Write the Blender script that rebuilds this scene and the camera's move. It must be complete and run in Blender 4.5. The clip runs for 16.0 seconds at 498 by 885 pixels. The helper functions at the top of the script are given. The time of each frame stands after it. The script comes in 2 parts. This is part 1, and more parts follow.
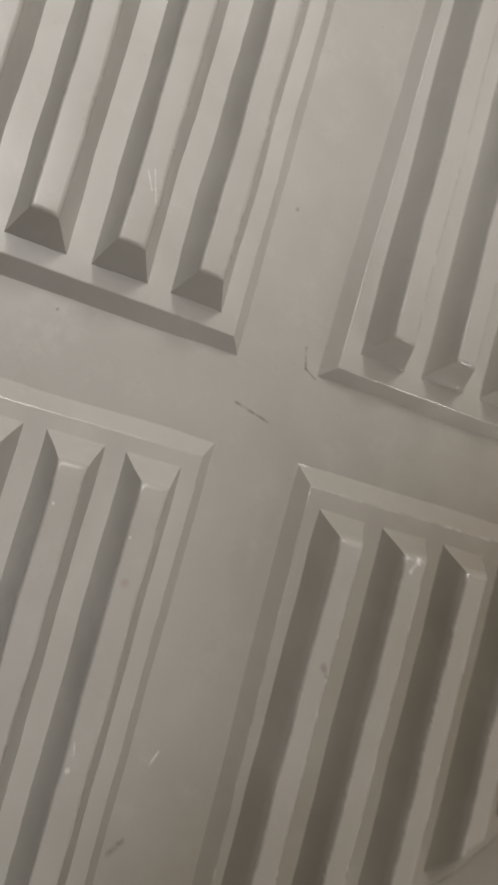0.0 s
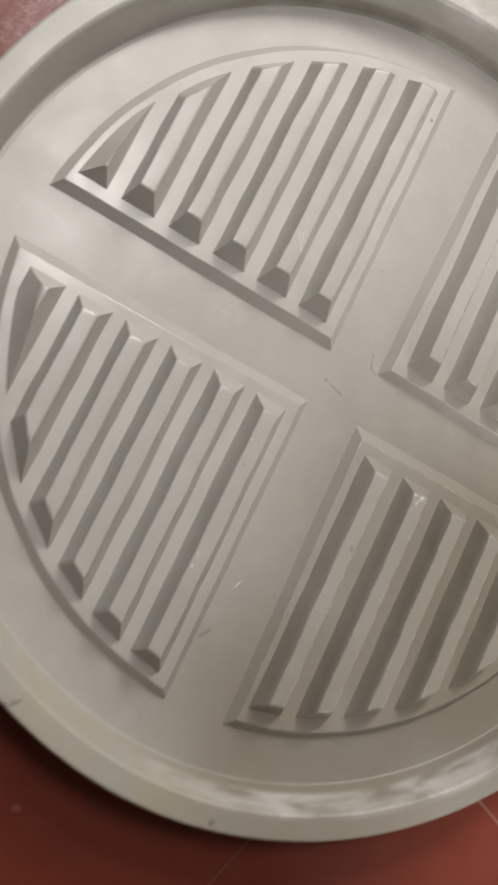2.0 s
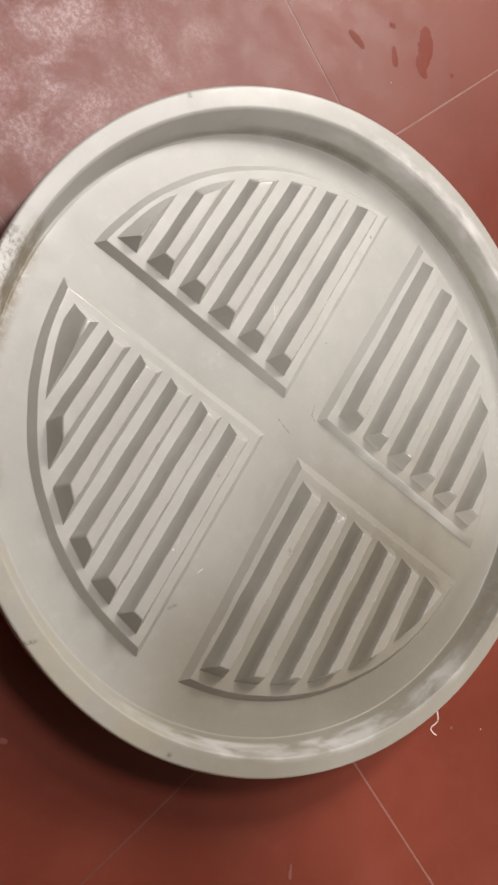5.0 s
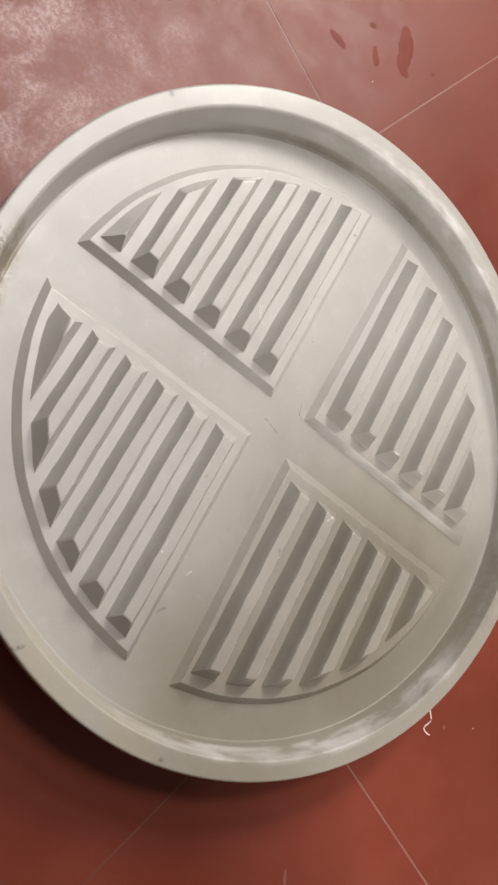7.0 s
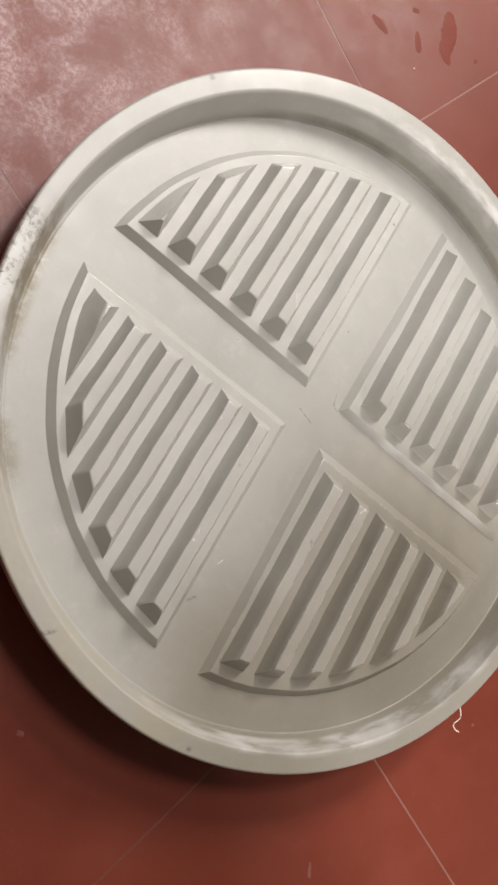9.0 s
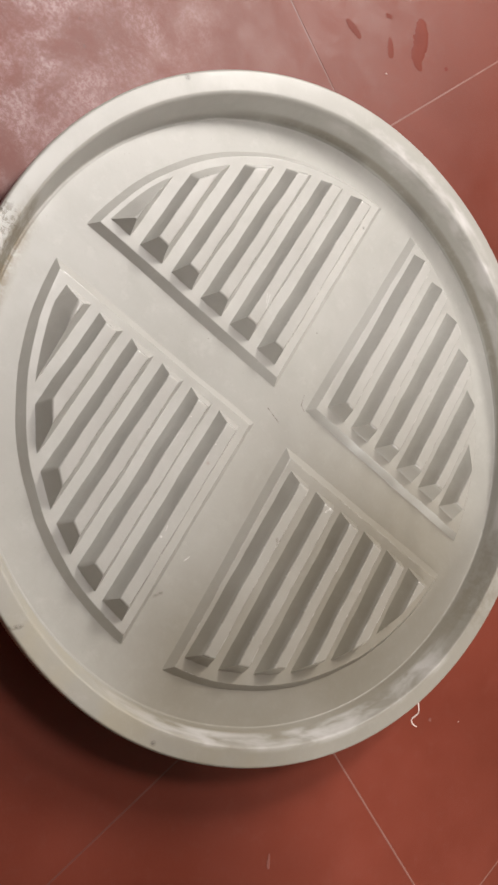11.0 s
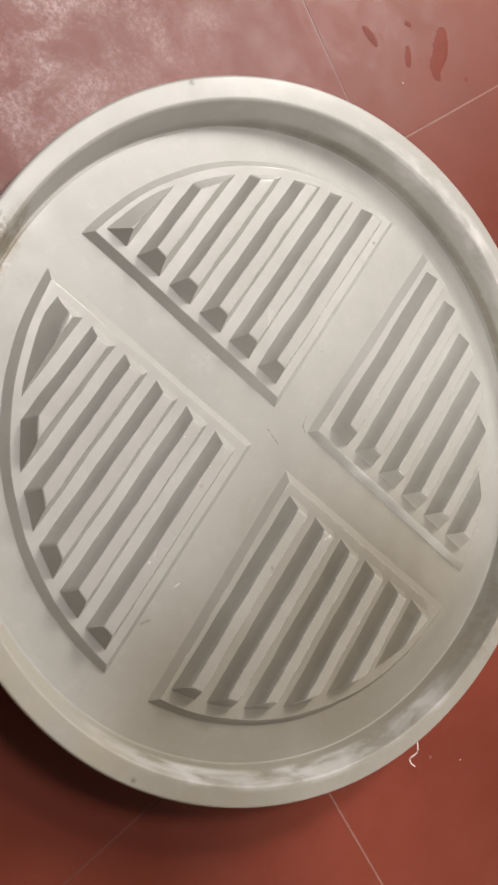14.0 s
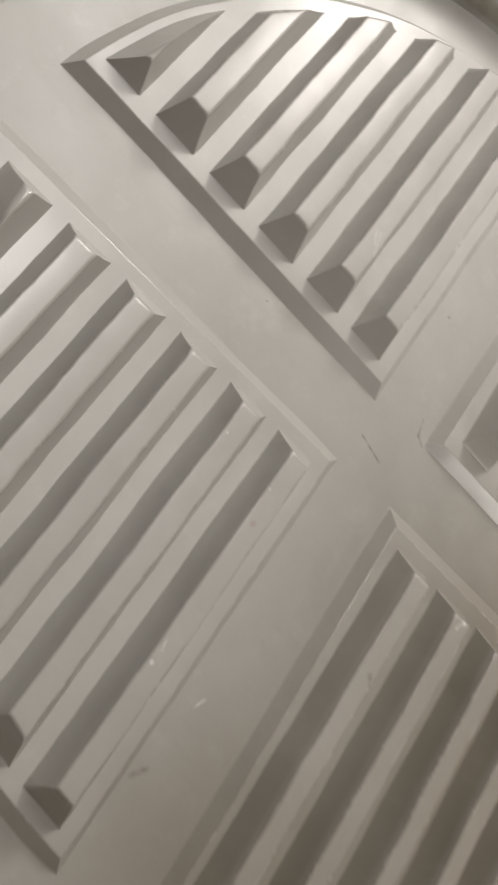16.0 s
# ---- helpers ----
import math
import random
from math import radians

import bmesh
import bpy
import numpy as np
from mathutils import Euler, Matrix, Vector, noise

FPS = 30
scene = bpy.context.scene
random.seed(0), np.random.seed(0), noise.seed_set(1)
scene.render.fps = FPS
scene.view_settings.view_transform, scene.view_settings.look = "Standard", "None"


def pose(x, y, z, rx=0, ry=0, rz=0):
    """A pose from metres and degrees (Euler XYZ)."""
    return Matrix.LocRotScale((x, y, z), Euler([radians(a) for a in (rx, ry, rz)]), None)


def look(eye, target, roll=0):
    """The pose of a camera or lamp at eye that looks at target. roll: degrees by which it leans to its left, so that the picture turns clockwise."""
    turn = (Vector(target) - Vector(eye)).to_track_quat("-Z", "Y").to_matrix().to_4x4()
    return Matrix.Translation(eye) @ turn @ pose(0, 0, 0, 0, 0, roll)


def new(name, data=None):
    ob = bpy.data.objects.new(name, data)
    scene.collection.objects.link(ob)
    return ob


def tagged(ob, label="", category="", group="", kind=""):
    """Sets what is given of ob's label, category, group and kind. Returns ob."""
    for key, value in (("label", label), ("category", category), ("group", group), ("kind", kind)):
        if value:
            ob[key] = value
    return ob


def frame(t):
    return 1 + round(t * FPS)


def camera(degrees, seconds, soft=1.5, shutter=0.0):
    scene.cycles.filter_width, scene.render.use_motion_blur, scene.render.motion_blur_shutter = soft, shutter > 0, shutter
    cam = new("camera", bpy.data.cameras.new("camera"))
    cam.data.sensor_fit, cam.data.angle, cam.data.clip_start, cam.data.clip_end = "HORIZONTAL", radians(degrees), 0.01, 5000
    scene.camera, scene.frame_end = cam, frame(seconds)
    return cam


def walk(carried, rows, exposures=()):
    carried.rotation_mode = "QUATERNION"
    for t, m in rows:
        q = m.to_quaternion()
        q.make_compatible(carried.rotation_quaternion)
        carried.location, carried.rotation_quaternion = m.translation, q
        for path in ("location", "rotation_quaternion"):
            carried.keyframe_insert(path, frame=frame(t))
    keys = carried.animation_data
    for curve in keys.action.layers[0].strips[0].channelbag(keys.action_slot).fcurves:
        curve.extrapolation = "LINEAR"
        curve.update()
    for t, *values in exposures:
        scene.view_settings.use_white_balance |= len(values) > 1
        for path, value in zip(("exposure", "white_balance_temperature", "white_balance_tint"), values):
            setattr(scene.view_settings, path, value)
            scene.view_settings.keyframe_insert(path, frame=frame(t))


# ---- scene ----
cam = camera(32.6, 16.0, soft=2.6, shutter=0.5)
ROWS = [
    (0.0, -0.2299, -0.0798, 0.6070, -1.16, -21.88, 16.45),
    (0.5, -0.2040, -0.0543, 0.5630, -0.06, -18.97, 18.68),
    (1.0, -0.2510, -0.0445, 0.6997, 1.38, -18.85, 21.44),
    (1.5, -0.2971, -0.1273, 0.8413, 2.24, -18.76, 24.13),
    (2.0, -0.3303, -0.2537, 0.9379, 0.82, -18.17, 27.11),
    (2.5, -0.4133, -0.3055, 1.0285, 1.15, -21.01, 27.60),
    (3.0, -0.4901, -0.3242, 1.0807, 1.96, -24.77, 28.27),
    (3.5, -0.5002, -0.3490, 1.0851, 2.11, -25.54, 29.15),
    (4.0, -0.4952, -0.3989, 1.0927, 1.67, -25.65, 30.98),
    (4.5, -0.5009, -0.4267, 1.1125, 2.75, -26.60, 32.04),
    (5.0, -0.5146, -0.4385, 1.1155, 3.01, -29.17, 33.09),
    (7.5, -0.5074, -0.4475, 1.0962, 4.14, -30.22, 31.88),
    (8.0, -0.5090, -0.4491, 1.0898, 3.61, -29.42, 32.19),
    (8.5, -0.5075, -0.4542, 1.0888, 3.20, -28.74, 32.97),
    (9.0, -0.5102, -0.4534, 1.0869, 2.90, -28.62, 33.42),
    (9.5, -0.5120, -0.4534, 1.0901, 2.92, -28.61, 33.63),
    (10.0, -0.5178, -0.4531, 1.0924, 2.57, -29.35, 33.70),
    (12.5, -0.5307, -0.4551, 1.0968, 0.80, -32.37, 36.94),
    (13.0, -0.5201, -0.4462, 1.0899, 0.91, -32.07, 37.56),
    (13.5, -0.5081, -0.4393, 1.0797, 1.10, -31.35, 37.64),
    (14.0, -0.4995, -0.4056, 1.0636, 1.21, -30.09, 36.47),
    (14.5, -0.4790, -0.3551, 1.0394, 1.70, -28.53, 33.90),
    (15.0, -0.4431, -0.3268, 0.9687, 2.26, -26.36, 31.50),
    (15.5, -0.3449, -0.2850, 0.7755, 0.69, -25.94, 35.32),
    (16.0, -0.3201, -0.3192, 0.6150, 4.58, -29.32, 39.05),
]
EXPOSURES = [(0.0, -0.76), (0.5, -0.93), (1.0, -0.81), (1.5, -0.53), (2.0, -0.43), (2.5, -0.13), (3.0, -0.04), (15.0, -0.04), (15.5, -0.2), (16.0, -0.52)]
walk(cam, [(t, pose(*p)) for t, *p in ROWS], EXPOSURES)

# ---- light of the room ----
world = bpy.data.worlds.new("room_ambient")
scene.world = world
world.use_nodes = True
world.node_tree.nodes["Background"].inputs[0].default_value = (0.9, 0.95, 1.0, 1)
world.node_tree.nodes["Background"].inputs[1].default_value = 0.02


def area_lamp(name, eye, target, w, h, watts, colour):
    d = bpy.data.lights.new(name, "AREA")
    d.shape, d.size, d.size_y, d.energy, d.color = "RECTANGLE", w, h, watts, colour
    ob = new(name, d)
    ob.matrix_world = look(eye, target)
    return ob


# added main light, placed from the shading; no fitting is seen
area_lamp("north_light_glow", (-0.02, 2.85, 2.55), (0.0, 0.0, 0), 0.5, 0.9, 98, (1.0, 0.945, 0.89))
area_lamp("second_ceiling_light_glow", (-0.45, 0.85, 2.84), (-0.45, 0.85, 0), 0.25, 0.6, 43, (1.0, 0.955, 0.925))
area_lamp("bulb_glow", (-0.80, 1.75, 2.6), (-0.6, 0.3, 0), 0.4, 0.25, 21, (1.0, 0.955, 0.94))
area_lamp("window_daylight", (1.389, -2.209, 1.04), (0.458, -1.844, 0.98), 0.9, 1.05, 90, (1.0, 0.955, 0.91))

# ---- materials ----
U = 0.392            # one length unit of the mould: radius of the raised panels, metres
REC = 0.13 * U       # height of the tray's inner face above the floor


class Nodes:
    """A small helper that writes node trees."""

    def __init__(self, name):
        self.mat = bpy.data.materials.new(name)
        self.mat.use_nodes = True
        self.t = self.mat.node_tree
        self.bsdf = self.t.nodes["Principled BSDF"]
        self.geo = self.t.nodes.new("ShaderNodeNewGeometry").outputs["Position"]

    def put(self, socket, value):
        if isinstance(value, bpy.types.NodeSocket):
            self.t.links.new(value, socket)
        else:
            socket.default_value = value

    def noise(self, scale, detail=4.0, rough=0.55, vec=None, distort=0.0):
        n = self.t.nodes.new("ShaderNodeTexNoise")
        self.put(n.inputs["Vector"], vec or self.geo)
        self.put(n.inputs["Scale"], scale)
        self.put(n.inputs["Detail"], detail)
        self.put(n.inputs["Roughness"], rough)
        self.put(n.inputs["Distortion"], distort)
        return n.outputs["Fac"]

    def ramp(self, value, a, b, lo=0.0, hi=1.0, smooth=True):
        n = self.t.nodes.new("ShaderNodeMapRange")
        n.interpolation_type = "SMOOTHSTEP" if smooth else "LINEAR"
        for i, v in enumerate((value, a, b, lo, hi)):
            self.put(n.inputs[i], v)
        return n.outputs[0]

    def math(self, op, a, b=0.0):
        n = self.t.nodes.new("ShaderNodeMath")
        n.operation = op
        self.put(n.inputs[0], a)
        self.put(n.inputs[1], b)
        return n.outputs[0]

    def mix(self, fac, a, b):
        n = self.t.nodes.new("ShaderNodeMix")
        n.data_type = "RGBA"
        self.put(n.inputs[0], fac)
        self.put(n.inputs[6], (*a, 1) if isinstance(a, tuple) else a)
        self.put(n.inputs[7], (*b, 1) if isinstance(b, tuple) else b)
        return n.outputs[2]

    def stretched(self, scale, turn=0.0):
        n = self.t.nodes.new("ShaderNodeMapping")
        self.put(n.inputs["Vector"], self.geo)
        n.inputs["Rotation"].default_value = (0, 0, radians(turn))
        n.inputs["Scale"].default_value = scale
        return n.outputs[0]

    def polar(self, turns, radial):
        """Coordinates round the mould's axis: along the rim, across it, and up."""
        n = self.t.nodes.new("ShaderNodeSeparateXYZ")
        self.put(n.inputs[0], self.geo)
        x, y, z = n.outputs
        c = self.t.nodes.new("ShaderNodeCombineXYZ")
        r = self.math("SQRT", self.math("ADD", self.math("MULTIPLY", x, x), self.math("MULTIPLY", y, y)))
        self.put(c.inputs[0], self.math("MULTIPLY", self.math("ARCTAN2", y, x), turns))
        self.put(c.inputs[1], self.math("MULTIPLY", r, radial))
        self.put(c.inputs[2], self.math("MULTIPLY", z, radial))
        return c.outputs[0]

    def near(self, place, radius, soft=0.5):
        """1 inside a ball round place, 0 outside."""
        n = self.t.nodes.new("ShaderNodeVectorMath")
        n.operation = "DISTANCE"
        self.put(n.inputs[0], self.geo)
        n.inputs[1].default_value = place
        return self.ramp(n.outputs["Value"], radius, radius * soft)

    def along(self, a, b, radius, soft=0.4):
        """1 near the line from a to b, 0 away from it."""
        def vm(op, x, y):
            v = self.t.nodes.new("ShaderNodeVectorMath")
            v.operation = op
            self.put(v.inputs[0], x)
            self.put(v.inputs[3 if op == "SCALE" else 1], y)
            return v
        way = Vector(b) - Vector(a)
        off = vm("SUBTRACT", self.geo, a).outputs[0]
        s = self.math("MINIMUM", self.math("MAXIMUM", vm("DOT_PRODUCT", off, way / way.length_squared).outputs["Value"], 0.0), 1.0)
        on = vm("SCALE", tuple(way), s).outputs[0]
        return self.ramp(vm("DISTANCE", off, on).outputs["Value"], radius, radius * soft)

    def above(self, z0, z1):
        n = self.t.nodes.new("ShaderNodeSeparateXYZ")
        self.put(n.inputs[0], self.geo)
        return self.ramp(n.outputs[2], z0, z1)

    def bump(self, height, strength, distance):
        n = self.t.nodes.new("ShaderNodeBump")
        self.put(n.inputs["Height"], height)
        n.inputs["Strength"].default_value = strength
        n.inputs["Distance"].default_value = distance
        old = self.bsdf.inputs["Normal"]
        if old.is_linked:
            self.t.links.new(old.links[0].from_socket, n.inputs["Normal"])
        self.t.links.new(n.outputs[0], old)

    def done(self, colour, rough, **more):
        self.put(self.bsdf.inputs["Base Color"], (*colour, 1) if isinstance(colour, tuple) else colour)
        self.put(self.bsdf.inputs["Roughness"], rough)
        for k, v in more.items():
            self.put(self.bsdf.inputs[k.replace("_", " ")], v)
        return self.mat


# dark specks on the mould: place and radius, metres
SPECKS = [((-0.4036, 0.2608, 0.1019), 0.006), ((0.0480, -0.4790, 0.1000), 0.006), ((0.4368, -0.1209, 0.051), 0.0045),
          ((0.0860, 0.0337, 0.0615), 0.0030), ((0.1924, 0.0263, 0.0549), 0.0026), ((0.1218, 0.0504, 0.0706), 0.0024), ((0.1817, 0.0679, 0.0706), 0.0035),
          ((-0.0521, 0.3288, 0.0619), 0.0035), ((-0.0237, 0.1422, 0.051), 0.0022), ((-0.1642, 0.0176, 0.051), 0.0016),
          ((0.1185, -0.4245, 0.0627), 0.003), ((-0.4822, -0.0776, 0.1019), 0.006), ((-0.4753, -0.0934, 0.1019), 0.005), ((-0.4780, -0.1050, 0.1019), 0.004)]
# dark and pale scratches: two ends and a half width
DARK_LINES = [((0.0683, -0.1634, 0.0894), (0.0737, -0.1695, 0.0894), 0.0034), ((-0.0296, -0.0039, 0.051), (-0.0029, -0.0104, 0.051), 0.0016), ((-0.1950, -0.4500, 0.102), (-0.1830, -0.4400, 0.102), 0.0042),
              ((-0.0320, -0.3190, 0.051), (-0.0250, -0.3100, 0.051), 0.0032), ((-0.0620, 0.0330, 0.0540), (-0.0420, 0.0325, 0.0540), 0.0018),
              ((0.0674, 0.0505, 0.066), (0.0835, 0.0511, 0.066), 0.0026), ((0.1245, 0.0496, 0.066), (0.1412, 0.0522, 0.066), 0.0022), ((0.0110, 0.0500, 0.051), (0.0150, 0.0350, 0.051), 0.0013), ((0.0150, 0.0350, 0.051), (0.0246, 0.0299, 0.051), 0.0013),
              ((-0.4740, -0.1150, 0.100), (-0.4620, -0.1190, 0.100), 0.0030), ((-0.4880, -0.0700, 0.100), (-0.4760, -0.0760, 0.100), 0.0022)]
# chips and pale scratches; the last of each paints in a glint
CHIPS_GLINTS = [((-0.1388, -0.1018, 0.0894), 0.0014), ((-0.0872, -0.1103, 0.0894), 0.0013), ((-0.0800, -0.1030, 0.0870), 0.0022), ((-0.0853, -0.2560, 0.0894), 0.0024), ((0.1235, -0.0790, 0.0880), 0.0022)]
PALE_LINES = [((-0.0857, -0.2392, 0.0894), (-0.0840, -0.2460, 0.0894), 0.0010), ((-0.1400, 0.1120, 0.0894), (-0.1345, 0.1010, 0.0894), 0.0008), ((-0.1360, 0.1140, 0.0894), (-0.1299, 0.0942, 0.0894), 0.0008), ((-0.0346, -0.1624, 0.052), (-0.0330, -0.1176, 0.060), 0.0012), ((-0.0205, -0.2576, 0.051), (-0.0165, -0.2482, 0.051), 0.0010),
              ((0.1180, -0.0860, 0.088), (0.1240, -0.0740, 0.088), 0.0026)]


def gelcoat(name, dusty, worn_glint_edge=False):
    n = Nodes(name)
    if dusty:
        c = n.mix(n.ramp(n.noise(5.0, 3), 0.35, 0.65), (0.438, 0.431, 0.402), (0.480, 0.473, 0.446))
    else:
        c = n.mix(n.ramp(n.noise(4.0, 3), 0.35, 0.65), (0.411, 0.405, 0.377), (0.453, 0.447, 0.419))
        # greyer, yellowed and scuffed zones of the rim's inner slope
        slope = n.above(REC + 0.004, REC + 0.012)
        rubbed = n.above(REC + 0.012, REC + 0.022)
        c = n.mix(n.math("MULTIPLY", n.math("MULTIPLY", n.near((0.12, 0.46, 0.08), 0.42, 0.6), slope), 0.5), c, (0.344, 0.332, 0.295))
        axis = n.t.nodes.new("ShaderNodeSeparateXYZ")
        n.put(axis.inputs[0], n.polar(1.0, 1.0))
        # contact shade painted in along with grime at the foot of the slope
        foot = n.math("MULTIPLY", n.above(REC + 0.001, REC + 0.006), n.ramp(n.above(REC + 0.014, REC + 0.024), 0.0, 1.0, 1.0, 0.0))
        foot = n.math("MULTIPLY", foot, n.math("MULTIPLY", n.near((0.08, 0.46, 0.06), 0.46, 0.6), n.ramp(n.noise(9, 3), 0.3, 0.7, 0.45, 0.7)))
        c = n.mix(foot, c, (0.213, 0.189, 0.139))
        grime = n.math("MULTIPLY", n.ramp(n.noise(40, 5, 0.7), 0.40, 0.60), slope)
        belt = n.math("MULTIPLY", n.ramp(axis.outputs[1], 0.424, 0.444), n.ramp(axis.outputs[1], 0.476, 0.462))
        soil = n.math("MULTIPLY", n.ramp(n.noise(55, 5, 0.7), 0.30, 0.60), belt)
        for place, radius, k in (((-0.4577, -0.044, 0.0745), 0.05, 0.9), ((-0.4497, -0.0862, 0.0745), 0.06, 0.95), ((-0.4371, -0.1323, 0.0745), 0.06, 0.95), ((-0.42, -0.18, 0.0725), 0.05, 0.7), ((-0.3449, -0.2964, 0.0725), 0.06, 0.6)):
            c = n.mix(n.math("MULTIPLY", n.math("MULTIPLY", n.near(place, radius, 0.5), soil), k), c, (0.221, 0.184, 0.123))
        for place, radius, k in (((-0.355, -0.285, 0.09), 0.05, 0.5),
                                 ((0.43, -0.03, 0.075), 0.10, 0.45), ((0.44, 0.07, 0.08), 0.06, 0.3)):
            c = n.mix(n.math("MULTIPLY", n.math("MULTIPLY", n.near(place, radius, 0.35), grime), k), c, (0.197, 0.168, 0.115))
        blot = n.noise(1.0, 5, 0.7, vec=n.polar(60.0, 130.0), distort=0.5)
        patch = n.math("MAXIMUM", n.near((-0.4777, -0.072, 0.10), 0.042, 0.5), n.near((-0.465, -0.12, 0.10), 0.035, 0.4))
        c = n.mix(n.math("MULTIPLY", patch, n.ramp(blot, 0.50, 0.60, 0, 0.85)), c, (0.139, 0.119, 0.082))
        yellow = n.math("MULTIPLY", n.near((-0.05, -0.46, 0.09), 0.42, 0.5), n.ramp(n.noise(14, 4), 0.3, 0.65, 0.3, 1.0))
        c = n.mix(n.math("MULTIPLY", n.math("MULTIPLY", yellow, slope), 0.7), c, (0.459, 0.418, 0.316))
    # cloudy polish marks and handling
    c = n.mix(n.ramp(n.noise(13, 5, 0.65, distort=0.8), 0.46, 0.70, 0, 0.20), c, (0.33, 0.325, 0.29))
    c = n.mix(n.ramp(n.noise(34, 6, 0.75), 0.50, 0.74, 0, 0.30), c, (0.56, 0.555, 0.525))
    # brownish tone on one quarter and the arm beside it: mostly shade, painted in
    quarter_shade = n.math("MAXIMUM", n.near((0.32, -0.17, 0.06), 0.50, 0.2), n.near((0.16, -0.37, 0.05), 0.34, 0.2))
    quarter_shade = n.math("MULTIPLY", quarter_shade, n.ramp(n.noise(5, 1, 0.4), 0.25, 0.7, 0.7, 1.0))
    quarter_shade = n.math("MULTIPLY", quarter_shade, n.ramp(n.above(REC + 0.028, REC + 0.036), 0.0, 1.0, 1.0, 0.78))     # weaker on the ridges, to keep their tops lighter
    c = n.mix(n.math("MULTIPLY", quarter_shade, 0.88), c, (0.215, 0.192, 0.146))
    if not dusty:
        # scuffs on the slope; on its upper side they also paint reflected light
        streak = n.ramp(n.noise(1.0, 3, 0.55, vec=n.polar(7.0, 34.0), distort=0.3), 0.33, 0.66)
        band = n.math("MULTIPLY", n.ramp(axis.outputs[1], 0.436, 0.446), n.ramp(axis.outputs[1], 0.469, 0.457))
        for place, radius, k in (((0.40, 0.20, 0.08), 0.17, 0.9), ((0.30, 0.33, 0.08), 0.16, 0.85), ((0.14, 0.43, 0.08), 0.14, 0.9), ((0.00, 0.45, 0.08), 0.12, 0.9), ((-0.13, 0.43, 0.085), 0.10, 0.55), ((0.36, -0.27, 0.075), 0.20, 0.7), ((0.20, -0.40, 0.07), 0.20, 0.6), ((0.05, -0.45, 0.07), 0.14, 0.45)):
            worn = n.math("MULTIPLY", n.math("MULTIPLY", n.near(place, radius, 0.5), streak), n.math("MULTIPLY", rubbed, band))
            c = n.mix(n.math("MULTIPLY", worn, k), c, (0.62, 0.605, 0.59))
    c = n.mix(n.ramp(n.noise(60, 5, 0.7), 0.45, 0.75, 0, 0.05), c, (0.574, 0.562, 0.537))
    c = n.mix(n.ramp(n.noise(210, 2), 0.70, 0.78, 0, 0.3), c, (0.295, 0.271, 0.230))
    for place, radius in SPECKS:
        c = n.mix(n.math("MULTIPLY", n.near(place, radius, 0.2), n.ramp(n.noise(420, 3, 0.7), 0.35, 0.6, 0.25, 0.85)), c, (0.10, 0.085, 0.07))
    for a, e, radius in DARK_LINES:
        c = n.mix(n.math("MULTIPLY", n.along(a, e, radius, 0.1), n.ramp(n.noise(300, 3, 0.7), 0.35, 0.6, 0.15, 0.65)), c, (0.13, 0.11, 0.085))
    c = n.mix(n.math("MULTIPLY", n.near((-0.0825, -0.1383, 0.0875), 0.0045, 0.2), 0.45), c, (0.30, 0.17, 0.13))
    for place, radius in CHIPS_GLINTS:
        c = n.mix(n.near(place, radius, 0.4), c, (0.66, 0.65, 0.62))
    for a, e, radius in PALE_LINES:
        c = n.mix(n.math("MULTIPLY", n.along(a, e, radius, 0.2), n.ramp(n.noise(260, 3, 0.7), 0.35, 0.6, 0.25, 1.0)), c, (0.73, 0.72, 0.70))
    # rubbed edges; the paler colour also stands in for their highlights
    if worn_glint_edge:
        c = n.mix(n.ramp(n.noise(48, 5, 0.7), 0.42, 0.66, 0.0, 0.26), c, (0.56, 0.55, 0.52))
    n.bump(n.noise(11, 2), 0.18, 0.004)
    n.bump(n.noise(48, 3), 0.22, 0.0015)
    rough = n.ramp(n.noise(24, 4), 0.3, 0.7, 0.20 if worn_glint_edge else 0.35, 0.30 if worn_glint_edge else 0.45)
    return n.done(c, rough, Specular_IOR_Level=0.5, Coat_Weight=n.math("ADD", n.math("MULTIPLY", quarter_shade, 0.06), 0.18 if worn_glint_edge else 0.20 if dusty else 0.05), Coat_Roughness=0.18)


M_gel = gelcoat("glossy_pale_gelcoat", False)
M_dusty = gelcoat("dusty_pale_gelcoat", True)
M_edge = gelcoat("rubbed_glint_gelcoat_edge", True, True)


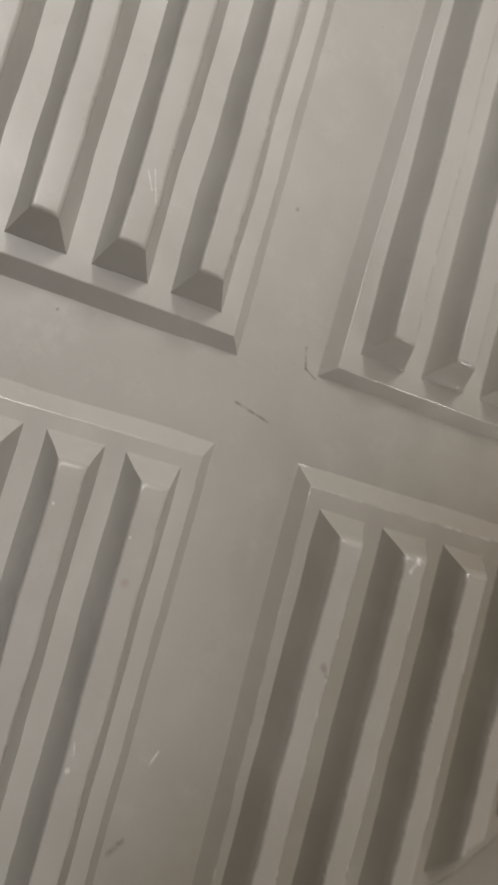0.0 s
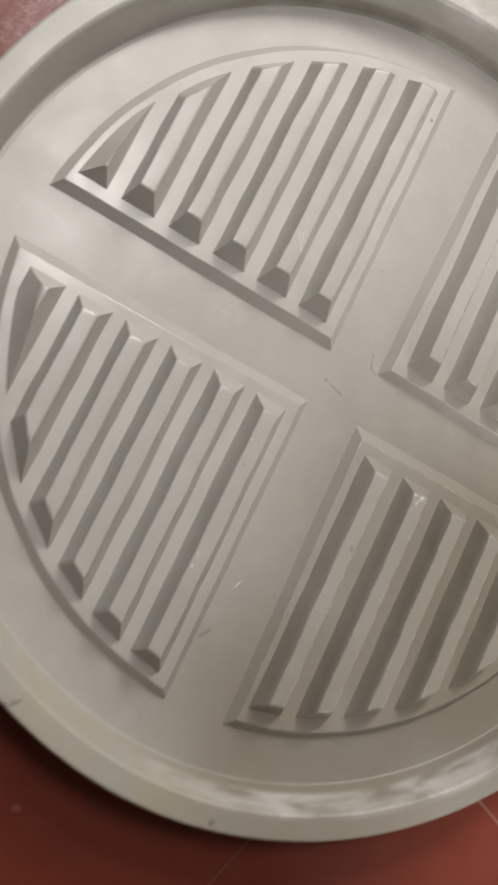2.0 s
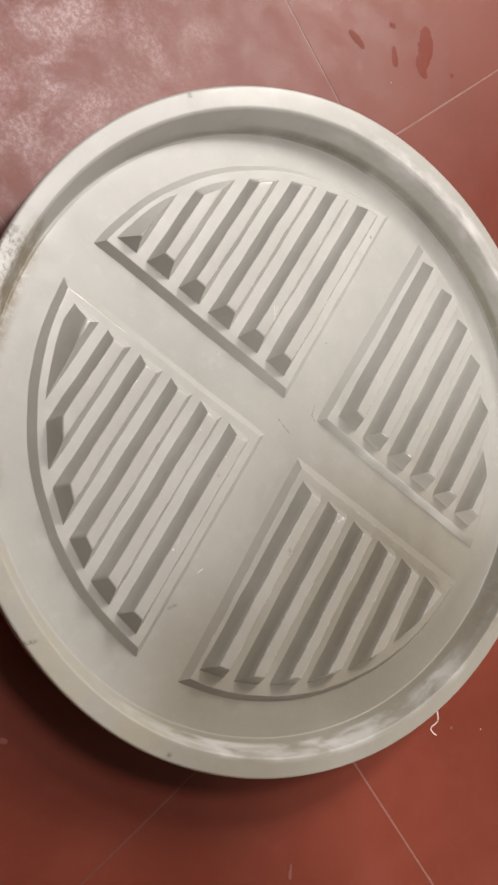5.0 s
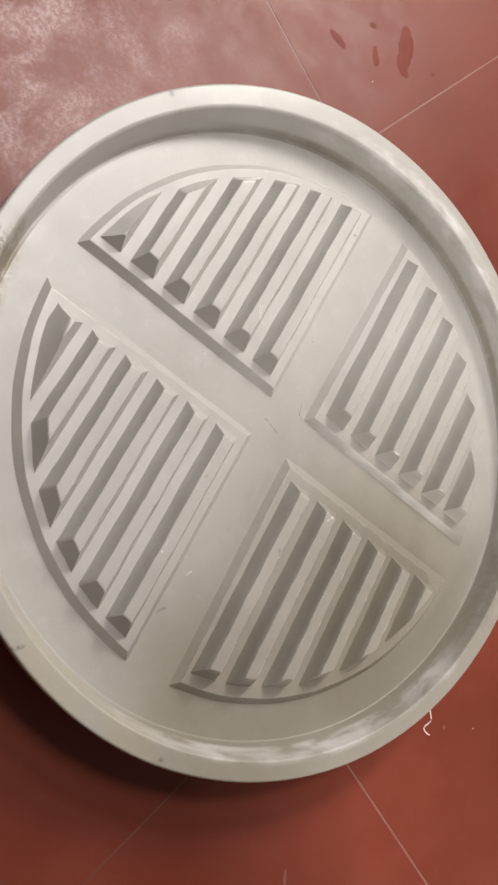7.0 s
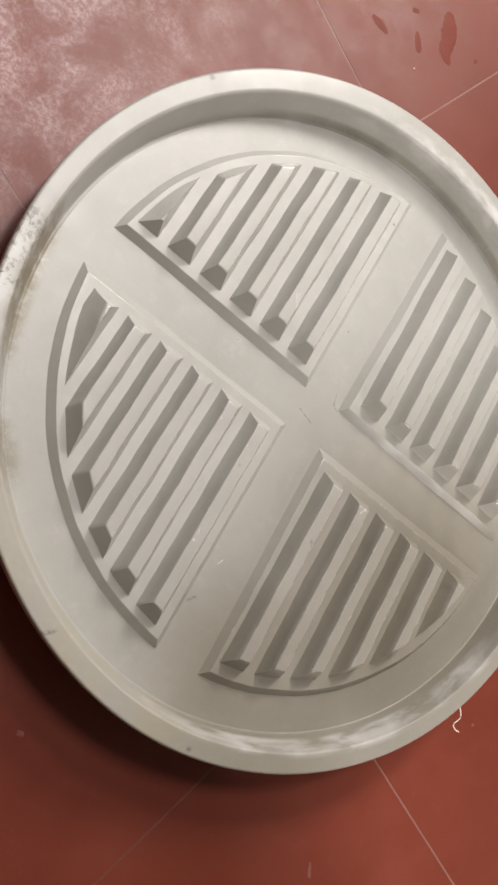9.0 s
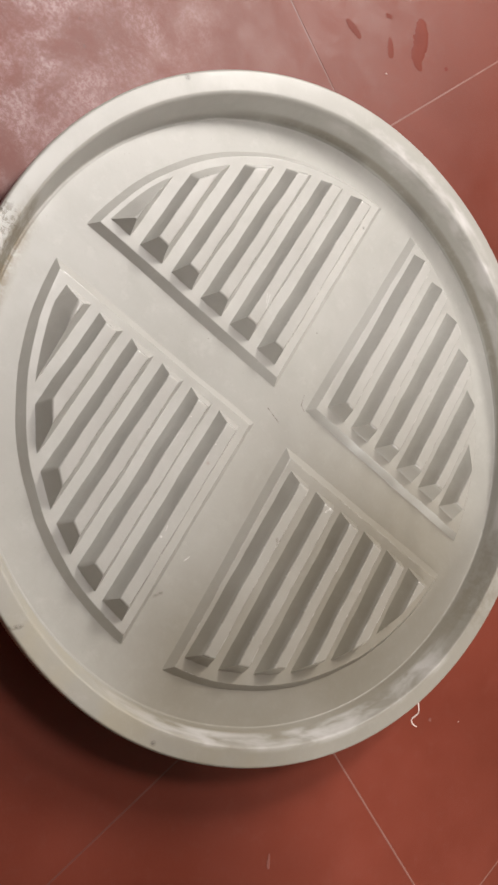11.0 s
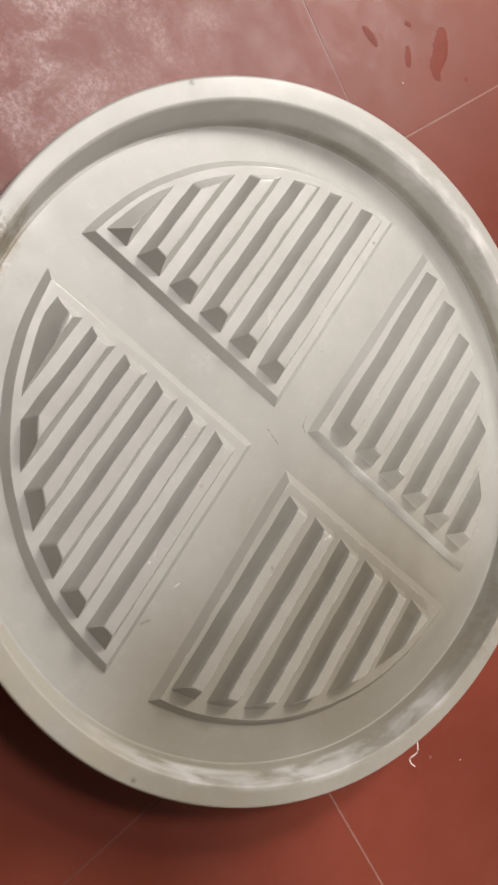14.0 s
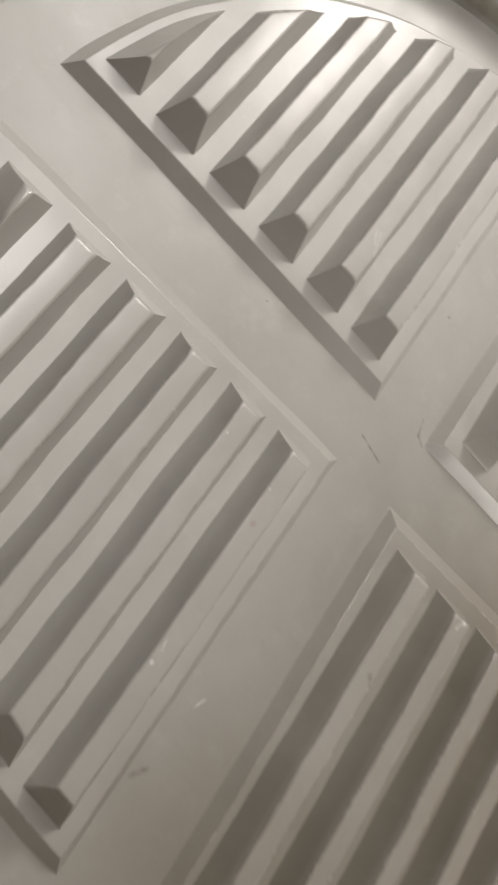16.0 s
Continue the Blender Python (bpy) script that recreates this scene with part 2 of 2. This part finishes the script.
def tile_material():
    n = Nodes("red_floor_tile")
    c = n.mix(n.ramp(n.noise(3.0, 4), 0.3, 0.7), (0.158, 0.032, 0.018), (0.194, 0.042, 0.025))
    c = n.mix(n.ramp(n.noise(45, 5, 0.7), 0.5, 0.8, 0, 0.25), c, (0.212, 0.077, 0.060))
    c = n.mix(n.ramp(n.noise(1.7, 3, 0.6, distort=0.6), 0.42, 0.66, 0, 0.45), c, (0.129, 0.025, 0.013))
    grain = n.ramp(n.noise(125, 6, 0.8), 0.37, 0.65)
    cloud = n.ramp(n.noise(7.0, 6, 0.70, distort=0.5), 0.38, 0.64, 0.05, 1.0)
    smear = n.ramp(n.noise(1.0, 3, 0.6, vec=n.stretched((22, 6, 1), 20), distort=0.4), 0.52, 0.66, 1.0, 0.35)
    # dust where the lamp mirrors in the tiles; its pale pink also paints the glare
    glare_zone = n.near((-0.64, 0.22, 0.0), 0.42, 0.15)
    dust_glare = n.math("MULTIPLY", glare_zone, n.math("MULTIPLY", n.math("MULTIPLY", n.ramp(grain, 0, 1, 0.15, 1.0), smear), cloud))
    c = n.mix(n.math("MULTIPLY", dust_glare, 0.75), c, (0.451, 0.285, 0.290))
    c = n.mix(n.math("MULTIPLY", glare_zone, n.ramp(n.noise(75, 2), 0.70, 0.76, 0, 0.6)), c, (0.13, 0.05, 0.04))
    n.bump(grain, 0.12, 0.0012)
    n.bump(n.noise(9, 2), 0.12, 0.003)
    rough = n.ramp(n.noise(12, 5, 0.7), 0.3, 0.7, 0.36, 0.48)
    return n.done(c, rough, Specular_IOR_Level=0.3, Coat_Weight=n.math("MULTIPLY", glare_zone, n.ramp(cloud, 0.0, 1.0, 0.08, 0.30)), Coat_Roughness=0.3)


M_tile = tile_material()


def plain(name, a, b, rough=0.6, scale=6.0):
    n = Nodes(name)
    n.bump(n.noise(80, 3), 0.1, 0.001)
    return n.done(n.mix(n.ramp(n.noise(scale, 5), 0.3, 0.7), a, b), rough)


def grout_material():
    n = Nodes("pale_grout")
    c = n.mix(n.ramp(n.noise(30, 5), 0.3, 0.7), (0.205, 0.088, 0.068), (0.265, 0.130, 0.105))
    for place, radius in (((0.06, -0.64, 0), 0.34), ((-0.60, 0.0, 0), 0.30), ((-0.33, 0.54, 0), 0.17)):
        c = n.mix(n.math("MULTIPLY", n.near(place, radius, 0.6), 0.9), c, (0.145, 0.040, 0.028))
    return n.done(c, 0.45)


M_grout = grout_material()
M_wall = plain("tan_wall_paint", (0.37, 0.34, 0.285), (0.41, 0.375, 0.32), 0.7)
M_dark = plain("brown_wall_paint", (0.27, 0.235, 0.19), (0.31, 0.27, 0.22), 0.6)
M_ceiling = plain("grey_ceiling_paint", (0.38, 0.365, 0.345), (0.42, 0.405, 0.385), 0.8)
M_strand = plain("pink_white_fibre", (0.62, 0.50, 0.46), (0.75, 0.64, 0.60), 0.6, 60)
M_scuff = plain("pale_dried_smear", (0.185, 0.052, 0.036), (0.215, 0.072, 0.054), 0.6, 60)
M_flake = plain("pale_flake", (0.55, 0.42, 0.38), (0.66, 0.55, 0.50), 0.5, 60)
M_stain = plain("wet_dark_red", (0.150, 0.021, 0.009), (0.170, 0.027, 0.012), 0.5, 20)
M_stain.node_tree.nodes["Principled BSDF"].inputs["Specular IOR Level"].default_value = 0.2


# ---- building helpers ----
def part(name, bm, material, parent=None, label="", smooth=True, weighted=False, crisp=52):
    me = bpy.data.meshes.new(name)
    bmesh.ops.recalc_face_normals(bm, faces=bm.faces)
    bm.to_mesh(me)
    bm.free()
    for m in material if isinstance(material, list) else [material]:
        me.materials.append(m)
    if smooth:
        me.polygons.foreach_set("use_smooth", [True] * len(me.polygons))
    ob = new(name, me)
    ob.parent = parent
    if weighted:
        me.set_sharp_from_angle(angle=radians(crisp))
        mod = ob.modifiers.new("weighted_normal", "WEIGHTED_NORMAL")
        mod.keep_sharp = True
    return tagged(ob, label)


def field(x0, x1, y0, radius, ix, iy, ir, along=12, across=3, arc=10, lean=0.0, ix_out=None):
    """Outline, in the first quadrant, of x0 < x < x1, y > y0 inside a circle, drawn in by ix (ix_out at x1), iy, ir. Always as many points."""
    r = radius - ir
    y = y0 + iy
    xa = x0 + ix
    xb = min(x1 - (ix if ix_out is None else ix_out), math.sqrt(max(r * r - y * y, 1e-6)))
    if xb < xa:
        xa = xb = (xa + xb) / 2
    rise = lambda x: max(math.sqrt(max(r * r - x * x, 0)), y)
    pts = [(xa + (xb - xa) * k / across, y) for k in range(across)]
    pts += [(xb, y + (rise(xb) - y) * k / along) for k in range(along)]
    aa, ab = math.acos(max(-1, min(1, xa / r))), math.acos(max(-1, min(1, xb / r)))
    pts += [(r * math.cos(ab + (aa - ab) * k / arc), max(r * math.sin(ab + (aa - ab) * k / arc), y)) for k in range(arc)]
    pts += [(xa, rise(xa) + (y - rise(xa)) * k / along) for k in range(along)]
    if lean:
        pts = [(px + lean * (py - y0) * max(0, 1 - (px - x0) / 0.5), py) for px, py in pts]
    return pts


def raised(loops, sx, sy, wobble, rubbed=99):
    """A form lofted through outlines (points, height), mirrored into a quadrant by sx, sy, with a hand-made unevenness."""
    bm = bmesh.new()
    rings = []
    for pts, z in loops:
        ring = []
        for x, y in pts:
            q = Vector((sx * x * U, sy * y * U, REC + z * U))
            q += wobble * Vector((noise.noise(q * 22 + Vector((7, 0, 0))), noise.noise(q * 22 + Vector((0, 9, 0))), 0.5 * noise.noise(q * 15)))
            q += 0.35 * wobble * Vector((noise.noise(q * 85), noise.noise(q * 85 + Vector((0, 3, 0))), 0.4 * noise.noise(q * 60)))
            ring.append(bm.verts.new(q))
        rings.append(ring)
    for n, (p, q) in enumerate(zip(rings, rings[1:])):
        for k in range(len(p)):
            bm.faces.new((p[k], p[(k + 1) % len(p)], q[(k + 1) % len(p)], q[k])).material_index = 1 if n >= rubbed else 0
    bm.faces.new(rings[-1])
    bmesh.ops.remove_doubles(bm, verts=bm.verts, dist=0.00015)
    top = [f for f in bm.faces if len(f.verts) > 4]
    bmesh.ops.triangulate(bm, faces=top)
    return bm


# ---- room ----
def box(x0, x1, y0, y1, z0, z1):
    bm = bmesh.new()
    bmesh.ops.create_cube(bm, size=1)
    for v in bm.verts:
        v.co = ((x0 + x1) / 2 + v.co.x * (x1 - x0), (y0 + y1) / 2 + v.co.y * (y1 - y0), (z0 + z1) / 2 + v.co.z * (z1 - z0))
    return bm


TILE_TURN = radians(-21.4)
TILE, JOINT = 0.6, 0.0028
TU, TV = -0.278, -0.187       # a joint along each way of the grid, metres from the mould's centre
RX0, RX1, RY0, RY1, RH = TU - 7 * TILE, TU + 4 * TILE, TV - 7 * TILE, TV + 6 * TILE, 2.9     # the room follows the tiles
PX, PY = 1.02, -0.68       # free end of an added, unseen wall that blocks part of the window's light
GRID = Matrix.Rotation(TILE_TURN, 4, "Z")


def walls():
    t = 0.15
    plan = {"wall_west": [(RX0 - t, RX0, RY0 - t, RY1 + t, -0.1, RH)], "wall_north": [(RX0, RX1, RY1, RY1 + t, -0.1, RH)],
            "wall_south": [(RX0, RX1, RY0 - t, RY0, -0.1, RH)],
            "wall_east": [(RX1, RX1 + t, RY0 - t, -2.02, -0.1, RH), (RX1, RX1 + t, -1.08, RY1 + t, -0.1, RH),
                          (RX1, RX1 + t, -2.02, -1.08, -0.1, 0.5), (RX1, RX1 + t, -2.02, -1.08, 1.58, RH)],
            # added out of view to keep window light off the mould's left half
            "wall_light_blocker": [(PX - 0.12, PX, RY0, PY, 0.003, RH)]}
    for name, boxes in plan.items():
        bm = bmesh.new()
        for b in boxes:
            me = bpy.data.meshes.new("piece")
            one = box(*b)
            one.to_mesh(me)
            one.free()
            bm.from_mesh(me)
            bpy.data.meshes.remove(me)
        bm.transform(GRID)
        pale = name == "wall_north"
        label = "plain tan painted wall of the room" if pale else "plain brown painted wall out of view"
        if name == "wall_east":
            label = "plain brown painted wall with a window opening"
        tagged(part(name, bm, M_wall if pale else M_dark, smooth=False), label, "wall", kind="structure")


walls()
lid = box(RX0 - 0.15, RX1 + 0.15, RY0 - 0.15, RY1 + 0.15, RH, RH + 0.15)
lid.transform(GRID)
tagged(part("ceiling", lid, M_ceiling, smooth=False), "plain grey painted ceiling", "ceiling", kind="structure")
slab = box(RX0, RX1, RY0, RY1, -0.1, -0.0004)
slab.transform(GRID)
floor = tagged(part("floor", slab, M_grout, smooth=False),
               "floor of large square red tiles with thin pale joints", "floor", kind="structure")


def tile_mesh():
    bm = bmesh.new()
    h = (TILE - JOINT) / 2
    for x, y in ((-h, -h), (h, -h), (h, h), (-h, h)):
        bm.verts.new((x, y, 0))
    top = bm.faces.new(bm.verts)
    r = bmesh.ops.extrude_face_region(bm, geom=[top])
    bmesh.ops.translate(bm, verts=[v for v in r["geom"] if isinstance(v, bmesh.types.BMVert)], vec=(0, 0, -0.008))
    bmesh.ops.recalc_face_normals(bm, faces=bm.faces)
    edges = [e for e in bm.edges if all(v.co.z > -0.001 for v in e.verts)]
    bmesh.ops.bevel(bm, geom=edges, offset=0.0004, segments=2, profile=0.5, affect="EDGES")
    me = bpy.data.meshes.new("tile")
    bm.to_mesh(me)
    bm.free()
    me.materials.append(M_tile)
    return me


TILE_MESH = tile_mesh()


def lay_tiles():
    for i in range(-7, 4):
        for j in range(-7, 6):
            ob = new("tile", TILE_MESH)
            ob.parent = floor
            place = GRID @ Vector((TU + (i + 0.5) * TILE, TV + (j + 0.5) * TILE, random.uniform(-0.00012, 0.00012)))
            ob.matrix_local = Matrix.LocRotScale(place, Euler((0, 0, TILE_TURN)), None)


# ---- the mould ----
def lathe(profile, steps=192, slots=None):
    bm = bmesh.new()
    rings = []
    for r, z in profile:
        ring = []
        for step in range(steps):
            a = 2 * math.pi * step / steps
            wob = 1 + 0.0016 * math.sin(3 * a + 1) + 0.0010 * math.sin(7 * a)
            k_foot = max(0.0, 1 - abs(r - 1.129) / 0.042) if z > -0.01 else 0.0       # the slope's foot and its upper edge are bent out of round to fit the camera's view
            k_edge = max(0.0, 1 - abs(r - 1.169) / 0.042) if z > 0.0 else 0.0
            c1, s1, c2, s2 = math.cos(a), math.sin(a), math.cos(2 * a), math.sin(2 * a)
            out = k_foot * (0.011 * c1 - 0.012 * s1 + 0.010 * c2 + 0.003 * s2) + k_edge * (-0.005 * c1 - 0.010 * s1 + 0.006 * c2)
            dx, dy = out * c1, out * s1
            low = max(0.0, min(1.0, 0.5 - 1.2 * math.sin(a - 0.5)))      # a soft fillet at the foot on this side, a narrow groove on the other
            bow = low * max(0.0, 1 - abs(r - 1.131) / 0.016) if -0.01 < z < 0.05 else 0.0
            ring.append(bm.verts.new((r * wob * U * math.cos(a) + dx * U - 0.006 * bow * U * math.cos(a), r * wob * U * math.sin(a) + dy * U - 0.006 * bow * U * math.sin(a), REC + (z + 0.006 * bow) * U)) if r > 0 else None)
        if r <= 0:
            ring = [bm.verts.new((0, 0, REC + z * U))] * steps
        rings.append(ring)
    for n, (p, q) in enumerate(zip(rings, rings[1:])):
        for k in range(steps):
            vs = []
            for v in (p[k], p[(k + 1) % steps], q[(k + 1) % steps], q[k]):
                if v not in vs:
                    vs.append(v)
            f = bm.faces.new(vs)
            f.material_index = slots[n] if slots else 0
    return bm


mould = tagged(new("vent_mould"), "round pale fibreglass vent mould with worn rim on red tiles", "mould")
TRAY = [(0.0, 0.0), (0.5, 0.0), (1.02, 0.0), (1.09, 0.0), (1.119, 0.0), (1.1235, -0.0008), (1.127, -0.0030), (1.131, -0.0030), (1.1335, 0.0005), (1.1350, 0.009), (1.1385, 0.032),
        (1.1455, 0.064), (1.1600, 0.1165), (1.1635, 0.1245), (1.1670, 0.1285), (1.171, 0.130), (1.230, 0.130), (1.236, 0.1285), (1.240, 0.124), (1.241, 0.116), (1.239, 0.072), (1.233, 0.064), (1.215, 0.060), (1.200, 0.05),
        (1.175, -0.118), (1.165, -0.13), (1.150, -0.13), (1.140, -0.118), (1.120, -0.03), (1.05, -0.018), (0.0, -0.018)]
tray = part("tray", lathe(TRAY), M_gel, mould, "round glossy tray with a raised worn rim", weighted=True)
tray.location = (-0.007 * U, -0.0095 * U, 0)

# each quadrant: arm half widths, the lower edge's slope, the ridges' first edge, pitch, lower end and outer end, the panel's radius and lean
QUADRANTS = {(-1, 1): (0.100, 0.072, 0.026, 0.156, 0.1405, 0.131, 0.936, 0.99, 0.0), (-1, -1): (0.097, 0.094, 0.030, 0.152, 0.1365, 0.153, 0.953, 1.006, 0.0),
             (1, 1): (0.067, 0.086, 0.021, 0.127, 0.139, 0.145, 0.939, 1.0, 0.022), (1, -1): (0.075, 0.084, 0.036, 0.1265, 0.1395, 0.155, 0.940, 1.003, 0.016)}
PLATE_Z, RIDGE_Z, RIDGE_W = 0.028, 0.098, 0.095
for (sx, sy), (ax, ay, slope, first, pitch, low_end, RIDGE_R, arc_r, lean) in QUADRANTS.items():
    steps = ((-0.2, -0.0015), (-0.08, 0.0010), (0.0, 0.0030), (0.86, 0.0260), (0.92, 0.0274), (1.0, PLATE_Z))
    loops = [(field(ax, 1.3, ay, arc_r, 0.023 * i, slope * i, 0.024 * i, 24, 24, 48, lean), z) for i, z in steps]
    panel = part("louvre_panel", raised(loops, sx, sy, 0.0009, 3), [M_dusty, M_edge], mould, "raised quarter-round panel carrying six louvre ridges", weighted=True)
    for i in range(6):
        x0 = first + pitch * i
        end_r = RIDGE_R + (0.012 if (sx, sy, i) == (-1, 1, 5) else 0)
        flank, flank_out = (0.032, 0.021) if sx < 0 else (0.021, 0.032)      # the flanks turned to +x lie flatter
        foot = 0.042 if sy < 0 else 0.035
        ir = 0.050 if sx < 0 and i == 5 else 0.034      # the outermost ridge falls off gently towards the arc
        full = 1.0
        while full > 0.3 and math.sqrt((end_r - ir * full) ** 2 - (low_end + foot * full) ** 2) - x0 - 1.1 * flank * full < 0.002:
            full -= 0.02
        h = RIDGE_Z - PLATE_Z
        rise = [(-0.14, -0.06), (-0.05, 0.02), (0.06, 0.09), (0.5, 0.52), (0.85, 0.89), (0.94, 0.96), (1.02, 0.991), (1.11, 1.0)]
        loops = [(field(x0, x0 + RIDGE_W, low_end, end_r, flank * f * full, foot * f * full, ir * f * full, 44, 4, 12, 0.0, flank_out * f * full), PLATE_Z + h * g * full) for f, g in rise]
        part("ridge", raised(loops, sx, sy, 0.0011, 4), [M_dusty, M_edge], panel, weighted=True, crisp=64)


def tube(points, radius, sides=6):
    bm = bmesh.new()
    rings = []
    for k, p in enumerate(points):
        way = (Vector(points[min(k + 1, len(points) - 1)]) - Vector(points[max(k - 1, 0)])).normalized()
        a = way.orthogonal().normalized()
        c = way.cross(a)
        rr = radius * (0.5 if k in (0, len(points) - 1) else 1)
        rings.append([bm.verts.new(Vector(p) + rr * (math.cos(t) * a + math.sin(t) * c)) for t in [2 * math.pi * s / sides for s in range(sides)]])
    for p, q in zip(rings, rings[1:]):
        for k in range(sides):
            bm.faces.new((p[k], p[(k + 1) % sides], q[(k + 1) % sides], q[k]))
    bm.faces.new(rings[0])
    bm.faces.new(rings[-1])
    return bm


def smooth_line(points, n=24):
    """Points along a gentle curve through the given ones."""
    out = []
    pts = [Vector(p) for p in points]
    for k in range(n + 1):
        t = k / n * (len(pts) - 1)
        i = min(int(t), len(pts) - 2)
        f = t - i
        p0, p1, p2, p3 = pts[max(i - 1, 0)], pts[i], pts[i + 1], pts[min(i + 2, len(pts) - 1)]
        out.append(0.5 * (2 * p1 + (p2 - p0) * f + (2 * p0 - 5 * p1 + 4 * p2 - p3) * f * f + (3 * p1 - p0 - 3 * p2 + p3) * f ** 3))
    return out


part("fibre_strand", tube(smooth_line([(0.4240, -0.2340, 0.0985), (0.4393, -0.2437, 0.0920), (0.4413, -0.2500, 0.0890), (0.4395, -0.2594, 0.0850), (0.4505, -0.2635, 0.0810), (0.4619, -0.2633, 0.0790)]), 0.0011),
     M_strand, mould, "loose pinkish-white glass fibre strand")


# ---- marks on the floor ----
def blob(line, widths, z, seed, height=0.0002, n=26):
    """A low, uneven drop along a line."""
    rnd = random.Random(seed)
    pts = smooth_line([(x, y, 0) for x, y in line], n)
    left, right = [], []
    for k, p in enumerate(pts):
        t = k / n
        way = (pts[min(k + 1, n)] - pts[max(k - 1, 0)]).normalized()
        side = Vector((-way.y, way.x, 0))
        w = np.interp(t, np.linspace(0, 1, len(widths)), widths) * math.sqrt(max(0.02, 1 - (2 * t - 1) ** 8))
        left.append(p + side * w * rnd.uniform(0.85, 1.15))
        right.append(p - side * w * rnd.uniform(0.85, 1.15))
    ring = left + right[::-1]
    mid = sum(ring, Vector()) / len(ring)
    bm = bmesh.new()
    low = [bm.verts.new((p.x, p.y, z)) for p in ring]
    m = len(ring)
    high = []
    for k, p in enumerate(ring):
        q = p.lerp((ring[k] + ring[m - 1 - k]) / 2, 0.35)
        high.append(bm.verts.new((q.x, q.y, z + height)))
    for k in range(m):
        bm.faces.new((low[k], low[(k + 1) % m], high[(k + 1) % m], high[k]))
    for k in range(m // 2 - 1):
        bm.faces.new((high[k], high[k + 1], high[m - 2 - k], high[m - 1 - k]))
    bmesh.ops.remove_doubles(bm, verts=bm.verts, dist=0.00005)
    return bm


STAINS = [([(-0.2455, 0.6370), (-0.2270, 0.6365), (-0.2070, 0.6345)], (0.004, 0.007, 0.004)),
          ([(-0.1890, 0.7180), (-0.1850, 0.7110)], (0.006, 0.006)),
          ([(-0.1660, 0.6860), (-0.1540, 0.6700), (-0.1440, 0.6570)], (0.003, 0.007, 0.004)),
          ([(-0.1350, 0.7700), (-0.1150, 0.7350), (-0.1020, 0.6990), (-0.0840, 0.6930)], (0.010, 0.017, 0.011, 0.004)),
          ([(-0.0490, 0.7420), (-0.0430, 0.7380)], (0.004, 0.004))]
for k, (line, widths) in enumerate(STAINS):
    tagged(part("floor_stain", blob(line, widths, 0.0004, k), M_stain, smooth=False), "dark wet-looking drop stain on a red floor tile", "stain", group="drop stains on the floor")
for k, (line, widths) in enumerate([([(-0.1220, -0.5660), (-0.1120, -0.5640)], (0.004, 0.003)), ([(0.3760, -0.5330), (0.3830, -0.5470), (0.3880, -0.5530)], (0.0015, 0.003, 0.002)), ([(0.5560, -0.2270), (0.5610, -0.2240)], (0.003, 0.003))]):
    tagged(part("pale_scuff", blob(line, widths, 0.0004, 40 + k, 0.0003), M_scuff), "small pale dried smear on a red floor tile", "smear", group="smears on the floor")


for k, (x, y, r, turn) in enumerate(((-0.1378, 0.6263, 0.0015, 0.3), (0.6200, -0.2000, 0.0012, 1.0))):
    dx, dy = 2 * r * math.cos(turn), 2 * r * math.sin(turn)
    tagged(part("chipped_flake", blob([(x, y), (x + dx, y + dy)], (r, r * 0.7), 0.0004, 60 + k, 0.0008, 8), M_flake, smooth=False),
           "tiny pale chip of gelcoat lying on the red floor", "chip", group="chips on the floor")

lay_tiles()
